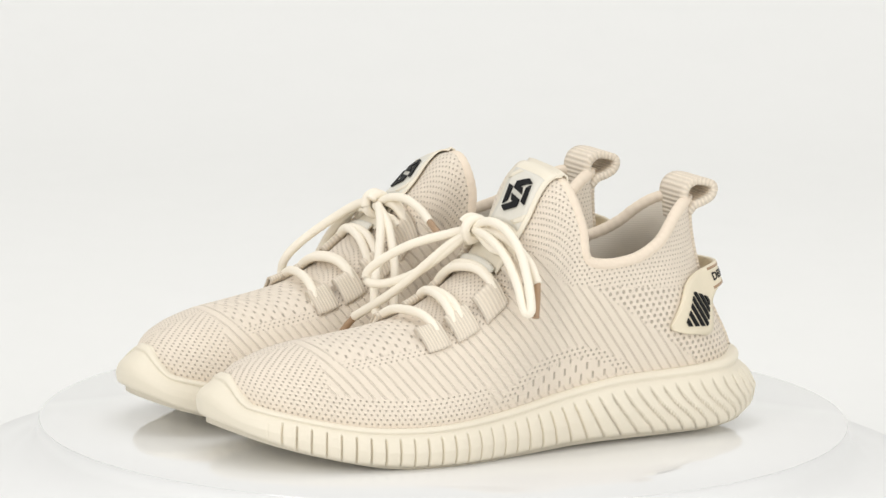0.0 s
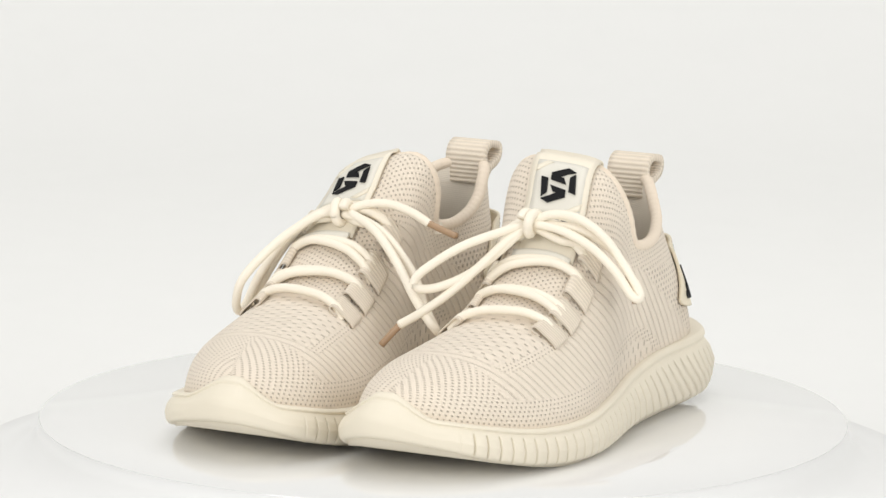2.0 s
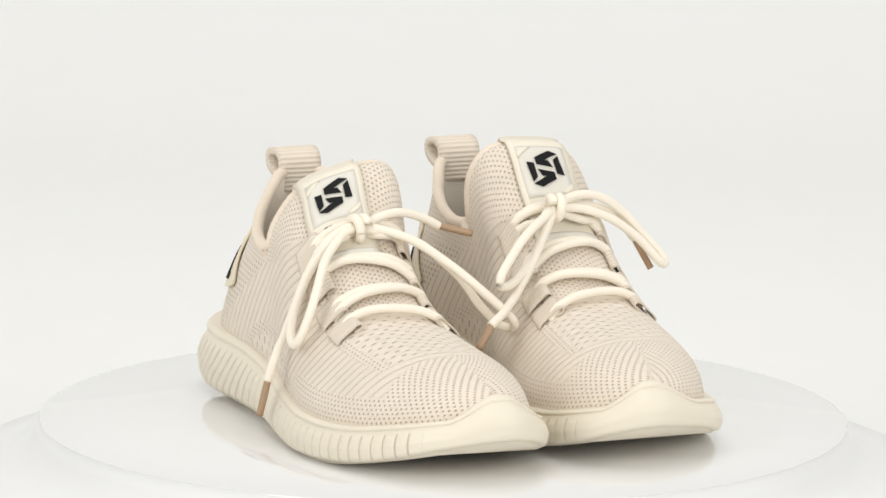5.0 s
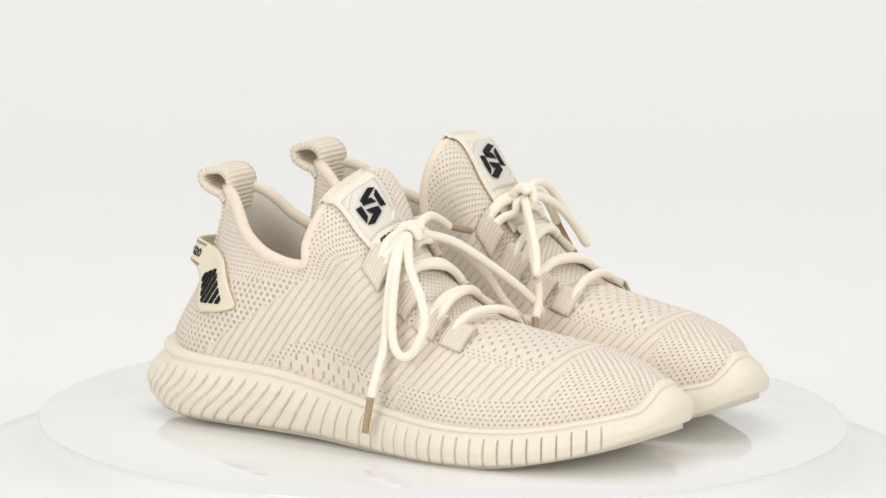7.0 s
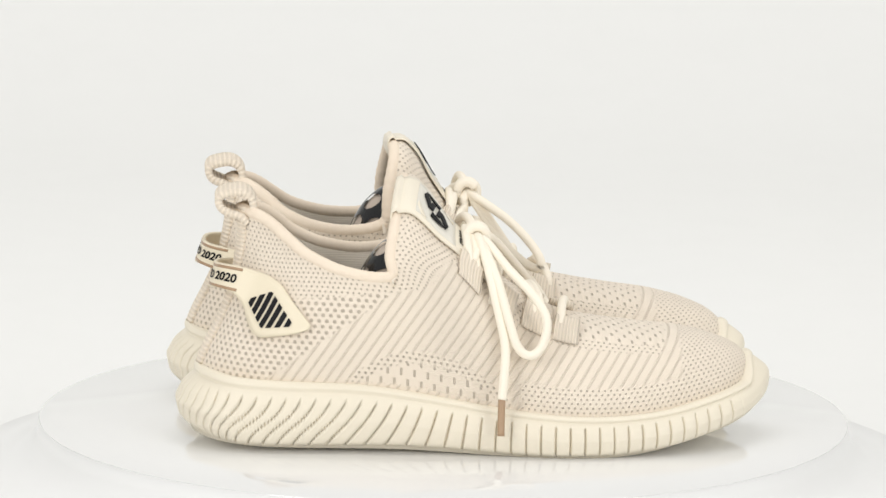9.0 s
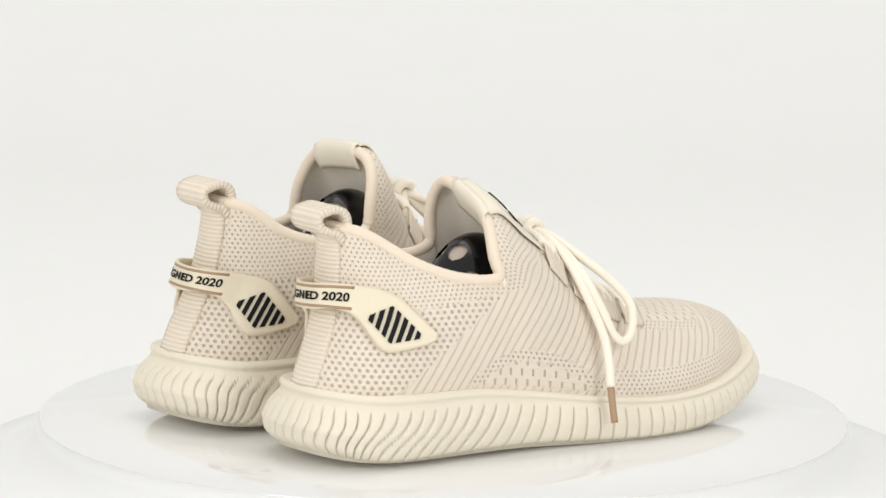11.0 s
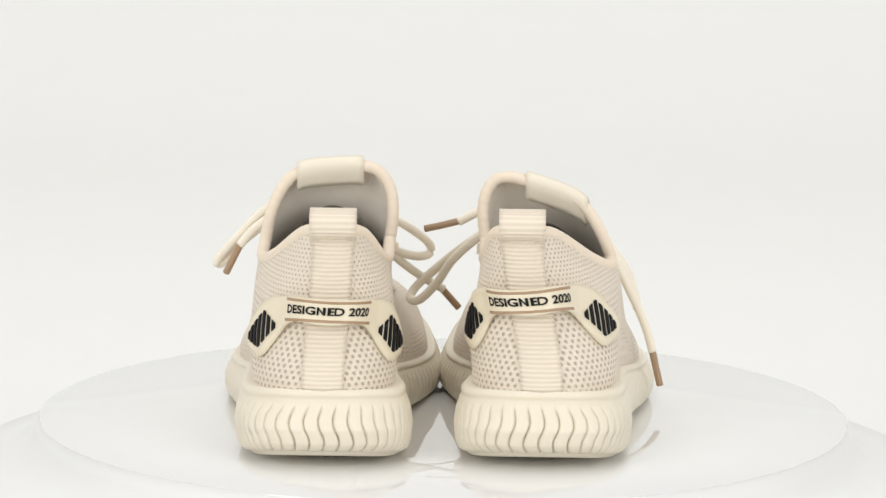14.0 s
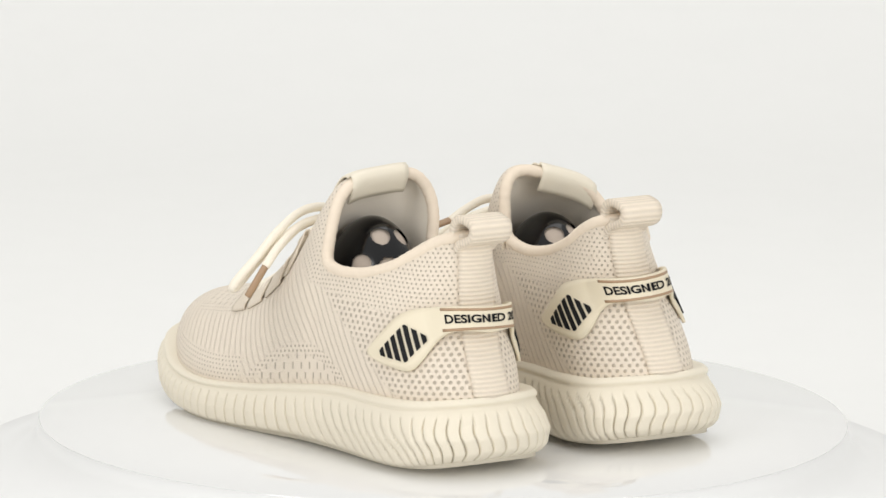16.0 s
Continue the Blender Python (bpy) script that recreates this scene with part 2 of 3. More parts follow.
def half_width(s, side, inset):
    """x of the outline at the length s on one side (1 outer, -1 inner), moved inwards."""
    mid = SIDES[side]
    y = inset + mid[:, 1] * (0.2945 - 2 * inset) / 0.2945
    x = np.interp(s, y, mid[:, 0])
    return x - side * inset * np.sqrt(np.clip(1 - (np.abs(s - 0.147) / 0.147) ** 8, 0, 1))


def build_midsole(shoe, sg):
    nu = 2000
    loop = spline(OUTLINE, nu, True)
    tang = np.roll(loop, -1, 0) - np.roll(loop, 1, 0)
    tang /= np.linalg.norm(tang, axis=1)[:, None]
    inward = np.stack([-tang[:, 1], tang[:, 0]], 1)
    step = np.linalg.norm(np.roll(loop, -1, 0) - loop, axis=1)
    total = step.sum()
    arc = np.concatenate([[0], np.cumsum(step)[:-1]])
    tip = arc[int(np.argmax(loop[:, 1]))]
    s = loop[:, 1]
    from_tip = np.abs(arc - tip)
    cap = 1 - smooth(0.005, 0.032, from_tip)
    heel = 1 - smooth(0.004, 0.034, s)
    rear = 1 - smooth(0.02, 0.11, s)
    top = TOP(s) + 0.0092 * cap
    low = RIM(s)
    groove_zone = smooth(0.040, 0.055, from_tip)
    lean = 0.85 * (1 - smooth(0.05, 0.17, s)) * smooth(0.0, 0.03, s)
    toward = np.where(arc < tip, 1.0, -1.0)
    count = 96
    rows = []
    vs = np.concatenate([np.linspace(0, 0.80, 20), [0.83, 0.855, 0.88, 0.90, 0.93, 0.96, 0.985, 1.0, 1.0]])
    for i, v in enumerate(vs):
        a = np.interp(v, [0, 0.05, 0.15, 0.4, 0.62, 0.80, 0.86, 0.90, 0.95, 1.0], [0.0058, 0.0034, 0.0004, -0.0012, 0.0022, 0.0078, 0.0088, 0.0078, 0.0078, 0.0092])
        c = np.interp(v, [0, 0.05, 0.15, 0.4, 0.62, 0.80, 0.86, 0.90, 0.95, 1.0], [0.0035, 0.0015, 0.0006, 0, 0.001, 0.0028, 0.0040, 0.0032, 0.0034, 0.0055])
        inset = a * heel + c * (1 - heel) + cap * 0.0062 * smooth(0.5, 1.0, v)
        if i == len(vs) - 1:
            inset = inset + 0.010
        height = top - low
        shift = lean * height * (v - 0.75) * toward
        kink = 0.0016 * rear * np.sin(v * 9.0)
        phase = (arc + kink - shift) / total * count
        w = np.abs(phase - np.floor(phase) - 0.5) * 2
        cut = smooth(0.84, 0.94, w)
        crown = 0.0003 * (1 - w**2)
        body = (1 - smooth(0.66, 0.77, v)) * groove_zone
        inset = inset + body * (0.0021 * cut - crown)
        z = low + height * v - (0.0016 if i == len(vs) - 1 else 0)
        xy = loop + inward * inset[:, None]
        rows.append(np.stack([sg * xy[:, 0], xy[:, 1], z], 1))
    verts = np.vstack(rows)
    faces = grid_faces(len(vs), nu, True)
    faces.append(tuple(range(nu)))
    place("midsole", verts, faces, RUBBER, shoe, "thick cream rubber midsole with narrow upright grooves")
    # the tread underneath
    n = 240
    loop = spline(OUTLINE, n, True)
    tang = np.roll(loop, -1, 0) - np.roll(loop, 1, 0)
    tang /= np.linalg.norm(tang, axis=1)[:, None]
    inward = np.stack([-tang[:, 1], tang[:, 0]], 1)
    hl = 1 - smooth(0.02, 0.11, loop[:, 1])
    xy = loop + inward * (0.0050 + 0.0010 * hl)[:, None]
    z = np.maximum(BOTTOM(xy[:, 1]), 0.0015)
    verts = np.vstack([np.stack([sg * xy[:, 0], xy[:, 1], z + dz], 1) for dz in (0.0, 0.0085)])
    faces = grid_faces(2, n, True) + [tuple(range(n)), tuple(range(n, 2 * n))]
    place("outsole", verts, faces, OUTSOLE, shoe, "thin flat rubber tread")


# where the collar meets the tongue, as a length from the heel
S0 = 0.110


def fore(s):
    """Places along the tongue and lacing, 0.095 at its top edge, as base lengths of the arches."""
    return s if s >= 0.155 else 0.155 - (0.155 - s) * (0.155 - S0) / 0.060


# top of each cross-section: base length -> length and height of the ridge
RIDGE_S = curve1([fore(k) for k in (0.095, 0.105, 0.115, 0.125, 0.135, 0.145, 0.16, 0.175, 0.29)],
                 [0.1140, 0.1195, 0.1255, 0.1315, 0.139, 0.1465, 0.1605, 0.175, 0.29])
RIDGE_Z = curve1([fore(k) for k in (0.095, 0.105, 0.115, 0.125, 0.135, 0.145, 0.16, 0.175, 0.19, 0.205, 0.225, 0.25, 0.265, 0.28, 0.288)],
                 [0.1345, 0.1345, 0.1280, 0.1170, 0.1060, 0.0955, 0.0820, 0.0715, 0.0650, 0.0618, 0.0590, 0.0560, 0.0520, 0.0440, 0.0345])
COLLAR = curve1([0.012, 0.030, 0.040, 0.048, 0.056, 0.064, 0.072, 0.082, 0.092, 0.101, 0.110],
                [0.1140, 0.1140, 0.1120, 0.1075, 0.1015, 0.0955, 0.0905, 0.0867, 0.0852, 0.0872, 0.0950])
HEEL_S = curve1([0.035, 0.045, 0.057, 0.072, 0.089, 0.105, 0.120], [0.0085, 0.012, 0.018, 0.0245, 0.0285, 0.0300, 0.0295])


class Body:
    """The upper's surface for one foot (sg 1 right, -1 left; x is positive outwards). The tongue's sway, roll and drop
    and the heel's lean set the two shoes apart."""

    def __init__(self, sg, sway, roll, drop, back, heel_lean):
        self.sg, self.sway, self.roll, self.drop, self.back, self.heel_lean = sg, sway, roll, drop, back, heel_lean
    def base_z(self, s):
        return TOP(s) - 0.004

    def seam_q(self, v):
        """The arch parameter of the first arch that lies at the share v of the collar's height."""
        rise = (COLLAR(S0) - self.base_z(S0)) * v / (RIDGE_Z(S0) - self.base_z(S0))
        return 1 - 2 / math.pi * math.asin(min(1.0, rise) ** 2.0)

    def front(self, s, q):
        """Arch at the base length s; q runs -1 (inner base) over the ridge 0 to 1 (outer base)."""
        side = 1 if q >= 0 else -1
        out, inn = half_width(s, 1, 0.0075), half_width(s, -1, 0.0075)
        b, mid = (out - inn) / 2, (out + inn) / 2
        zb, zr, sr = self.base_z(s), RIDGE_Z(s), RIDGE_S(s)
        high = 1 - smooth(S0, 0.152, s)
        n = 2.5 + 1.5 * high - 0.25 * smooth(0.2, 0.28, s)
        w = (1 - abs(q)) * math.pi / 2
        x = b * max(0.0, math.cos(w)) ** (2 / n)
        rise = max(0.0, math.sin(w)) ** (2 / n)
        waist = smooth(0.13, 0.19, s) * (1 - smooth(0.20, 0.25, s))
        x *= 1 + 0.09 * high * smooth(0.50, 0.90, rise) - 0.20 * waist * smooth(0.15, 0.9, rise) * (1 - rise) * 2
        z = zb + (zr - zb) * rise
        y = s + (sr - s) * smooth(0.30 + 0.42 * high, 1.0, rise)
        up = smooth(0.075, 0.125, z)
        x = side * x + mid * (1 - 0.6 * high * smooth(0.45, 0.95, rise))
        z += (self.roll * x - self.drop) * up * (0.3 + 0.7 * high)
        return np.array([x + self.sway * smooth(0.06, 0.13, z), y - (self.back - 0.4 * self.roll * x) * up * (0.3 + 0.7 * high), z])

    def rear(self, u, v):
        """Heel wall; u -1 (inner) through the heel 0 to 1 (outer), v 0 base to 1 collar."""
        side = 1 if u >= 0 else -1
        k = abs(u)
        s_base = 0.0085 + (S0 - 0.0085) * (0.18 * k + 0.82 * k**1.9)
        s_top = 0.029 + (S0 - 0.029) * (0.12 * k + 0.88 * k**1.7)
        zb = self.base_z(s_base)
        zt = COLLAR(s_top)
        z = zb + (zt - zb) * v
        back = HEEL_S(z)
        s = back + (s_base - 0.0085) / (S0 - 0.0085) * (S0 - back)
        b = abs(half_width(S0, side, 0.0075))
        heel_r = 0.036
        w_in = 1 - smooth(0.05, 0.118, z) * 0.30 * (1 - smooth(0.04, 0.095, s))
        plan = min(1.0, math.sqrt(max(0.0, 1 - (1 - min(1, (s - back) / 0.050)) ** 1.9)))
        x = (heel_r + (b - heel_r) * smooth(0.03, S0, s)) * plan * w_in
        x += 0.002 * math.sin(math.pi * min(1, v * 1.1)) * plan
        x = side * x + self.heel_lean * smooth(0.035, 0.115, z) * (1 - smooth(0.03, 0.09, s))
        p = np.array([x, s, z])
        w = smooth(0.50, 1.0, k)
        if w == 0:
            return p
        q = self.front(S0, side * self.seam_q(min(max(v, 0.0), 1.0)))
        return p * (1 - w) + q * w

    def tables(self):
        """Regular grids of the cloth: the front by length and arc, the heel wall by height and arc."""
        qs = np.linspace(-0.999, 0.999, 121)
        self.fs, self.fa = np.linspace(S0, 0.287, 97), np.linspace(-0.08, 0.08, 161)
        self.zs, self.wa = np.linspace(0.036, 0.118, 42), np.linspace(-0.09, 0.09, 181)

        def even(p, middle, at):
            d = np.concatenate([[0], np.cumsum(np.linalg.norm(np.diff(p, axis=0), axis=1))])
            d -= d[middle]
            return np.stack([np.interp(at, d, p[:, k]) for k in range(3)], 1)
        self.F = np.array([even(np.array([self.front(s, q) for q in qs]), 60, self.fa) for s in self.fs])
        rows = []
        us = np.linspace(-1, 1, 81)
        k = np.abs(us)
        zb = self.base_z(0.0085 + (S0 - 0.0085) * (0.18 * k + 0.82 * k**1.9))
        zt = COLLAR(0.029 + (S0 - 0.029) * (0.12 * k + 0.88 * k**1.7))
        for z in self.zs:
            rows.append(even(np.array([self.rear(u, (z - b) / (t - b)) for u, b, t in zip(us, zb, zt)]), 40, self.wa))
        self.W = np.array(rows)
        self.FN, self.WN = normals_of(self.F), normals_of(self.W)
        core = self.F.copy()
        core[:, :, 0], core[:, :, 2] = self.sway * 0.5, 0.03
        self.FN = outward(self.F, self.FN, core)
        core = self.W.copy()
        core[:, :, 0], core[:, :, 1] = core[:, :, 0] * 0.2, 0.075
        self.WN = outward(self.W, self.WN, core)

    @staticmethod
    def blend(g, a, b, x, y):
        i = (np.clip(x, a[0], a[-1]) - a[0]) / (a[1] - a[0])
        j = (np.clip(y, b[0], b[-1]) - b[0]) / (b[1] - b[0])
        i0, j0 = min(int(i), len(a) - 2), min(int(j), len(b) - 2)
        u, v = i - i0, j - j0
        return (g[i0, j0] * (1 - u) + g[i0 + 1, j0] * u) * (1 - v) + (g[i0, j0 + 1] * (1 - u) + g[i0 + 1, j0 + 1] * u) * v

    def over(self, s, arc, lift=0.0):
        """A point on the front, arc metres outwards from the ridge at the base length s, lifted off the cloth."""
        s = fore(s)
        n = self.blend(self.FN, self.fs, self.fa, s, arc)
        return self.blend(self.F, self.fs, self.fa, s, arc) + lift * n / np.linalg.norm(n)

    def wall(self, arc, z, lift=0.0):
        """A point on the heel wall at the height z, arc metres round from the back, lifted off the cloth."""
        n = self.blend(self.WN, self.zs, self.wa, z, arc)
        return self.blend(self.W, self.zs, self.wa, z, arc) + lift * n / np.linalg.norm(n)


def normals_of(p):
    """Normals on a grid of points (rows, cols, 3)."""
    du, dv = np.gradient(p, axis=1), np.gradient(p, axis=0)
    n = np.cross(du, dv)
    return n / (np.linalg.norm(n, axis=2)[:, :, None] + 1e-12)


def outward(p, n, core):
    flip = np.sum((p - core) * n, axis=2) < 0
    n[flip] *= -1
    return n


def build_upper(shoe, body):
    flip = np.array([body.sg, 1, 1])
    vs = np.linspace(0, 1, 60)
    low = np.array([body.seam_q(v) for v in vs])
    # front: arches from the throat to the toe
    ss = np.concatenate([np.linspace(S0, 0.27, 120), 0.27 + 0.0172 * np.sin(np.linspace(0, math.pi / 2, 20))[1:]])
    qs = np.concatenate([-low, np.linspace(-low[-1], low[-1], 61)[1:-1], low[::-1]])
    mid, n, m = len(qs) // 2, len(ss), len(qs)
    P = np.array([[body.front(s, q) for q in qs] for s in ss])
    core = np.zeros_like(P)
    core[:, :, 1], core[:, :, 2] = P[:, :, 1], 0.03
    core[:, :, 0] = P[:, mid:mid + 1, 0]
    N = outward(P, normals_of(P), core)
    arc = np.concatenate([np.zeros((n, 1)), np.cumsum(np.linalg.norm(np.diff(P, axis=1), axis=2), axis=1)], 1)
    arc -= arc[:, mid:mid + 1]
    U = np.repeat(ss[:, None], m, 1)
    Y, Z = P[:, :, 1], P[:, :, 2]
    a = 1 - np.abs(qs)[None, :] + 0 * U      # 0 base, 1 ridge
    from_base = np.minimum(arc - arc[:, :1], arc[:, -1:] - arc)
    tongue = smooth(0.0, 0.0015, Z - 0.0755 - 0.10 * (Y - 0.06) - 1.1 * np.maximum(0, Y - 0.120)) * (1 - smooth(0.150, 0.154, Y))
    toe = np.maximum(smooth(0.246, 0.249, U), (1 - smooth(0.017, 0.0185, from_base)) * smooth(0.165, 0.17, U))
    centre = smooth(0.60, 0.63, a) * smooth(0.185, 0.19, U) * (1 - smooth(0.238, 0.242, U))
    band = smooth(0.50, 0.52, a) * (1 - smooth(0.60, 0.62, a)) * smooth(0.15, 0.155, U) * (1 - smooth(0.235, 0.24, U))
    bow = 0.0225 * (1 - ((U - 0.123) / 0.046) ** 2)
    quarter = smooth(0.0055, 0.007, from_base) * smooth(0.0, 0.0012, bow - 0.003 - from_base)
    halo = smooth(0.0, 0.0012, bow + 0.0025 - from_base) * (1 - quarter) * smooth(0.0055, 0.007, from_base) * (1 - toe)
    lacing = smooth(0.55, 0.60, a) * (1 - smooth(0.18, 0.185, U))
    toe = toe * (1 - np.clip(np.maximum(lacing, tongue), 0, 1))
    dots = np.clip(np.maximum.reduce([band * (1 - toe), lacing, tongue]), 0, 1)
    dash = np.clip(centre * (1 - tongue) * (1 - toe), 0, 1)
    quarter, halo = quarter * (1 - dots - toe), halo * (1 - dots - toe)
    ribs = np.clip(1 - dots - dash - quarter - halo - toe, 0, 1)
    far = smooth(0.18, 0.20, U[1:])
    step = np.linalg.norm(np.diff(P, axis=0), axis=2) * (1 - far) + np.abs(np.diff(P[:, :, 1], axis=0)) * far
    run = S0 + np.concatenate([np.zeros((1, m)), np.cumsum(step, axis=0)], 0)
    uv = np.stack([run.ravel(), (arc[0, -1] - arc).ravel()], 1)
    # length along the sole's edge on either side
    edge_run = S0 + np.concatenate([np.zeros((1, m)), np.cumsum(np.linalg.norm(np.diff(P, axis=0), axis=2), axis=0)], 0)
    edge_run = np.concatenate([np.repeat(edge_run[:, :1], mid, 1), np.repeat(edge_run[:, -1:], m - mid, 1)], 1)
    # rear: heel and quarters
    us = np.linspace(-1, 1, 201)
    R = np.array([[body.rear(u, v) for u in us] for v in vs])
    core = R.copy()
    core[:, :, 0] *= 0.2
    core[:, :, 1] = 0.07
    NR = outward(R, normals_of(R), core)
    along = np.concatenate([np.zeros((len(vs), 1)), np.cumsum(np.linalg.norm(np.diff(R, axis=1), axis=2), axis=1)], 1)
    along -= along[:, 100:101]
    up = np.concatenate([np.zeros((1, len(us))), np.cumsum(np.linalg.norm(np.diff(R, axis=0), axis=2), axis=0)], 0)
    S, Z = R[:, :, 1], R[:, :, 2]
    collar = smooth(0.0, 0.0015, Z - 0.0755 - 0.10 * (S - 0.06))
    heel = (1 - smooth(0.0, 0.003, S - 0.052 - 1.45 * (Z - 0.045))) * (1 - collar)
    reach = np.where(along < 0, -along[:, :1], along[:, -1:])
    UR = S0 - reach + np.abs(along)
    bow = 0.0225 * (1 - ((UR - 0.123) / 0.046) ** 2)
    arch = smooth(0.0055, 0.007, up) * smooth(0.0, 0.0012, bow - 0.003 - up)
    rim = smooth(0.0, 0.0012, bow + 0.0025 - up) * (1 - arch) * smooth(0.0055, 0.007, up)
    dots_r = np.clip(collar, 0, 1)
    arch, rim = arch * (1 - collar), rim * (1 - collar)
    mesh_r = np.clip(heel * (1 - dots_r - arch - rim), 0, 1)
    ribs_r = np.clip(1 - dots_r - mesh_r - arch - rim, 0, 1)
    uv_r = np.stack([UR.ravel(), up.ravel()], 1)

    def both(x, y):
        return np.concatenate([x.ravel(), y.ravel()])
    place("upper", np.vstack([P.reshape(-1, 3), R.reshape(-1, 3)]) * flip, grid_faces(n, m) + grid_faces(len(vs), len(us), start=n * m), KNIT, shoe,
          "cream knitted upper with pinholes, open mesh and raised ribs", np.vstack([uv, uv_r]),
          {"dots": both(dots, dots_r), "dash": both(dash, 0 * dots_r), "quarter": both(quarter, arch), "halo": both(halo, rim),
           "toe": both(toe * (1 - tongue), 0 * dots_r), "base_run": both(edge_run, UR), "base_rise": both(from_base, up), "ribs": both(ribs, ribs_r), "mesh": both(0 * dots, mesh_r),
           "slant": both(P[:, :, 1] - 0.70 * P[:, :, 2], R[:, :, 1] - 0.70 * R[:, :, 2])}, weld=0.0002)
    inner = (P - 0.0035 * N)[:51]
    place("tongue_lining", inner.reshape(-1, 3) * flip, grid_faces(51, m), LINING, shoe, "pale cloth tongue lining",
          np.stack([U[:51].ravel(), arc[:51].ravel()], 1))
    inner = R - 0.004 * NR
    place("collar_lining", inner.reshape(-1, 3) * flip, grid_faces(len(vs), len(us)), LINING, shoe, "pale cloth collar lining", uv_r)
    # one binding round the whole opening: heel collar, then up and over the tongue
    edge = (R[-1] - 0.002 * NR[-1])[3:-3:9]
    rim = (P[0] - 0.0018 * N[0])[61:m - 61][::3]
    loop = spline(np.vstack([edge, rim[::-1]]), 600, True)
    ends = [int(np.argmin(np.linalg.norm(loop - R[-1, k], axis=1))) for k in (0, -1)]
    gap = np.minimum(*[np.linalg.norm(loop - R[-1, k], axis=1) for k in (0, -1)])
    ease = (0.5 * (1 - smooth(0.004, 0.014, gap)))[:, None]
    for _ in range(90):
        loop = loop + ease * (0.5 * (np.roll(loop, 1, 0) + np.roll(loop, -1, 0)) - loop)
    loop = np.roll(loop, -ends[0], 0)
    cut = (ends[1] - ends[0]) % len(loop)
    for name, line, label, waves in (("collar_binding", loop[:cut + 2], "stitched cream collar binding", 46),
                                     ("tongue_binding", np.vstack([loop[cut:], loop[:2]]), "stitched cream tongue binding", 26)):
        v, f = tube(line[::4] * flip, 0.0030, 12, 520, 1.0, 0.02, waves)
        place(name, v, f, BINDING, shoe, label)


def sheet(name, rows, thick, mat, parent, label="", uv=None, flip=1):
    """A curved plate: a grid of points with its outer normals pushed by thick, closed at the rims."""
    g = np.array(rows, float)
    n, m = g.shape[:2]
    nn = normals_of(g)
    if np.sum(nn[n // 2, m // 2] * (g[n // 2, m // 2] - np.array([0, 0.09, 0.05]))) < 0:
        nn = -nn
    low, high = g.reshape(-1, 3), (g + nn * thick).reshape(-1, 3)
    verts = np.vstack([low, high]) * np.array([flip, 1, 1])
    k = n * m
    faces = grid_faces(n, m) + [tuple(a + k for a in f) for f in grid_faces(n, m)]
    rim = [j for j in range(m)] + [i * m + m - 1 for i in range(1, n)] + [(n - 1) * m + j for j in range(m - 2, -1, -1)] + [i * m for i in range(n - 2, 0, -1)]
    faces += [(rim[q], rim[(q + 1) % len(rim)], rim[(q + 1) % len(rim)] + k, rim[q] + k) for q in range(len(rim))]
    return place(name, verts, faces, mat, parent, label, None if uv is None else np.vstack([uv, uv]), shade=False if mat is BLACK else True)


def lettering(text, size):
    """Outlines of a line of text as a flat mesh, centred: points and faces."""
    data = bpy.data.curves.new("words", "FONT")
    data.body, data.size, data.align_x, data.align_y, data.resolution_u = text, size, "CENTER", "CENTER", 3
    data.offset = size * 0.032
    ob = new("words", data)
    dep = bpy.context.evaluated_depsgraph_get()
    me = ob.evaluated_get(dep).to_mesh()
    verts = np.array([v.co[:] for v in me.vertices])
    faces = [tuple(p.vertices) for p in me.polygons]
    ob.evaluated_get(dep).to_mesh_clear()
    bpy.data.objects.remove(ob)
    bpy.data.curves.remove(data)
    return verts, faces


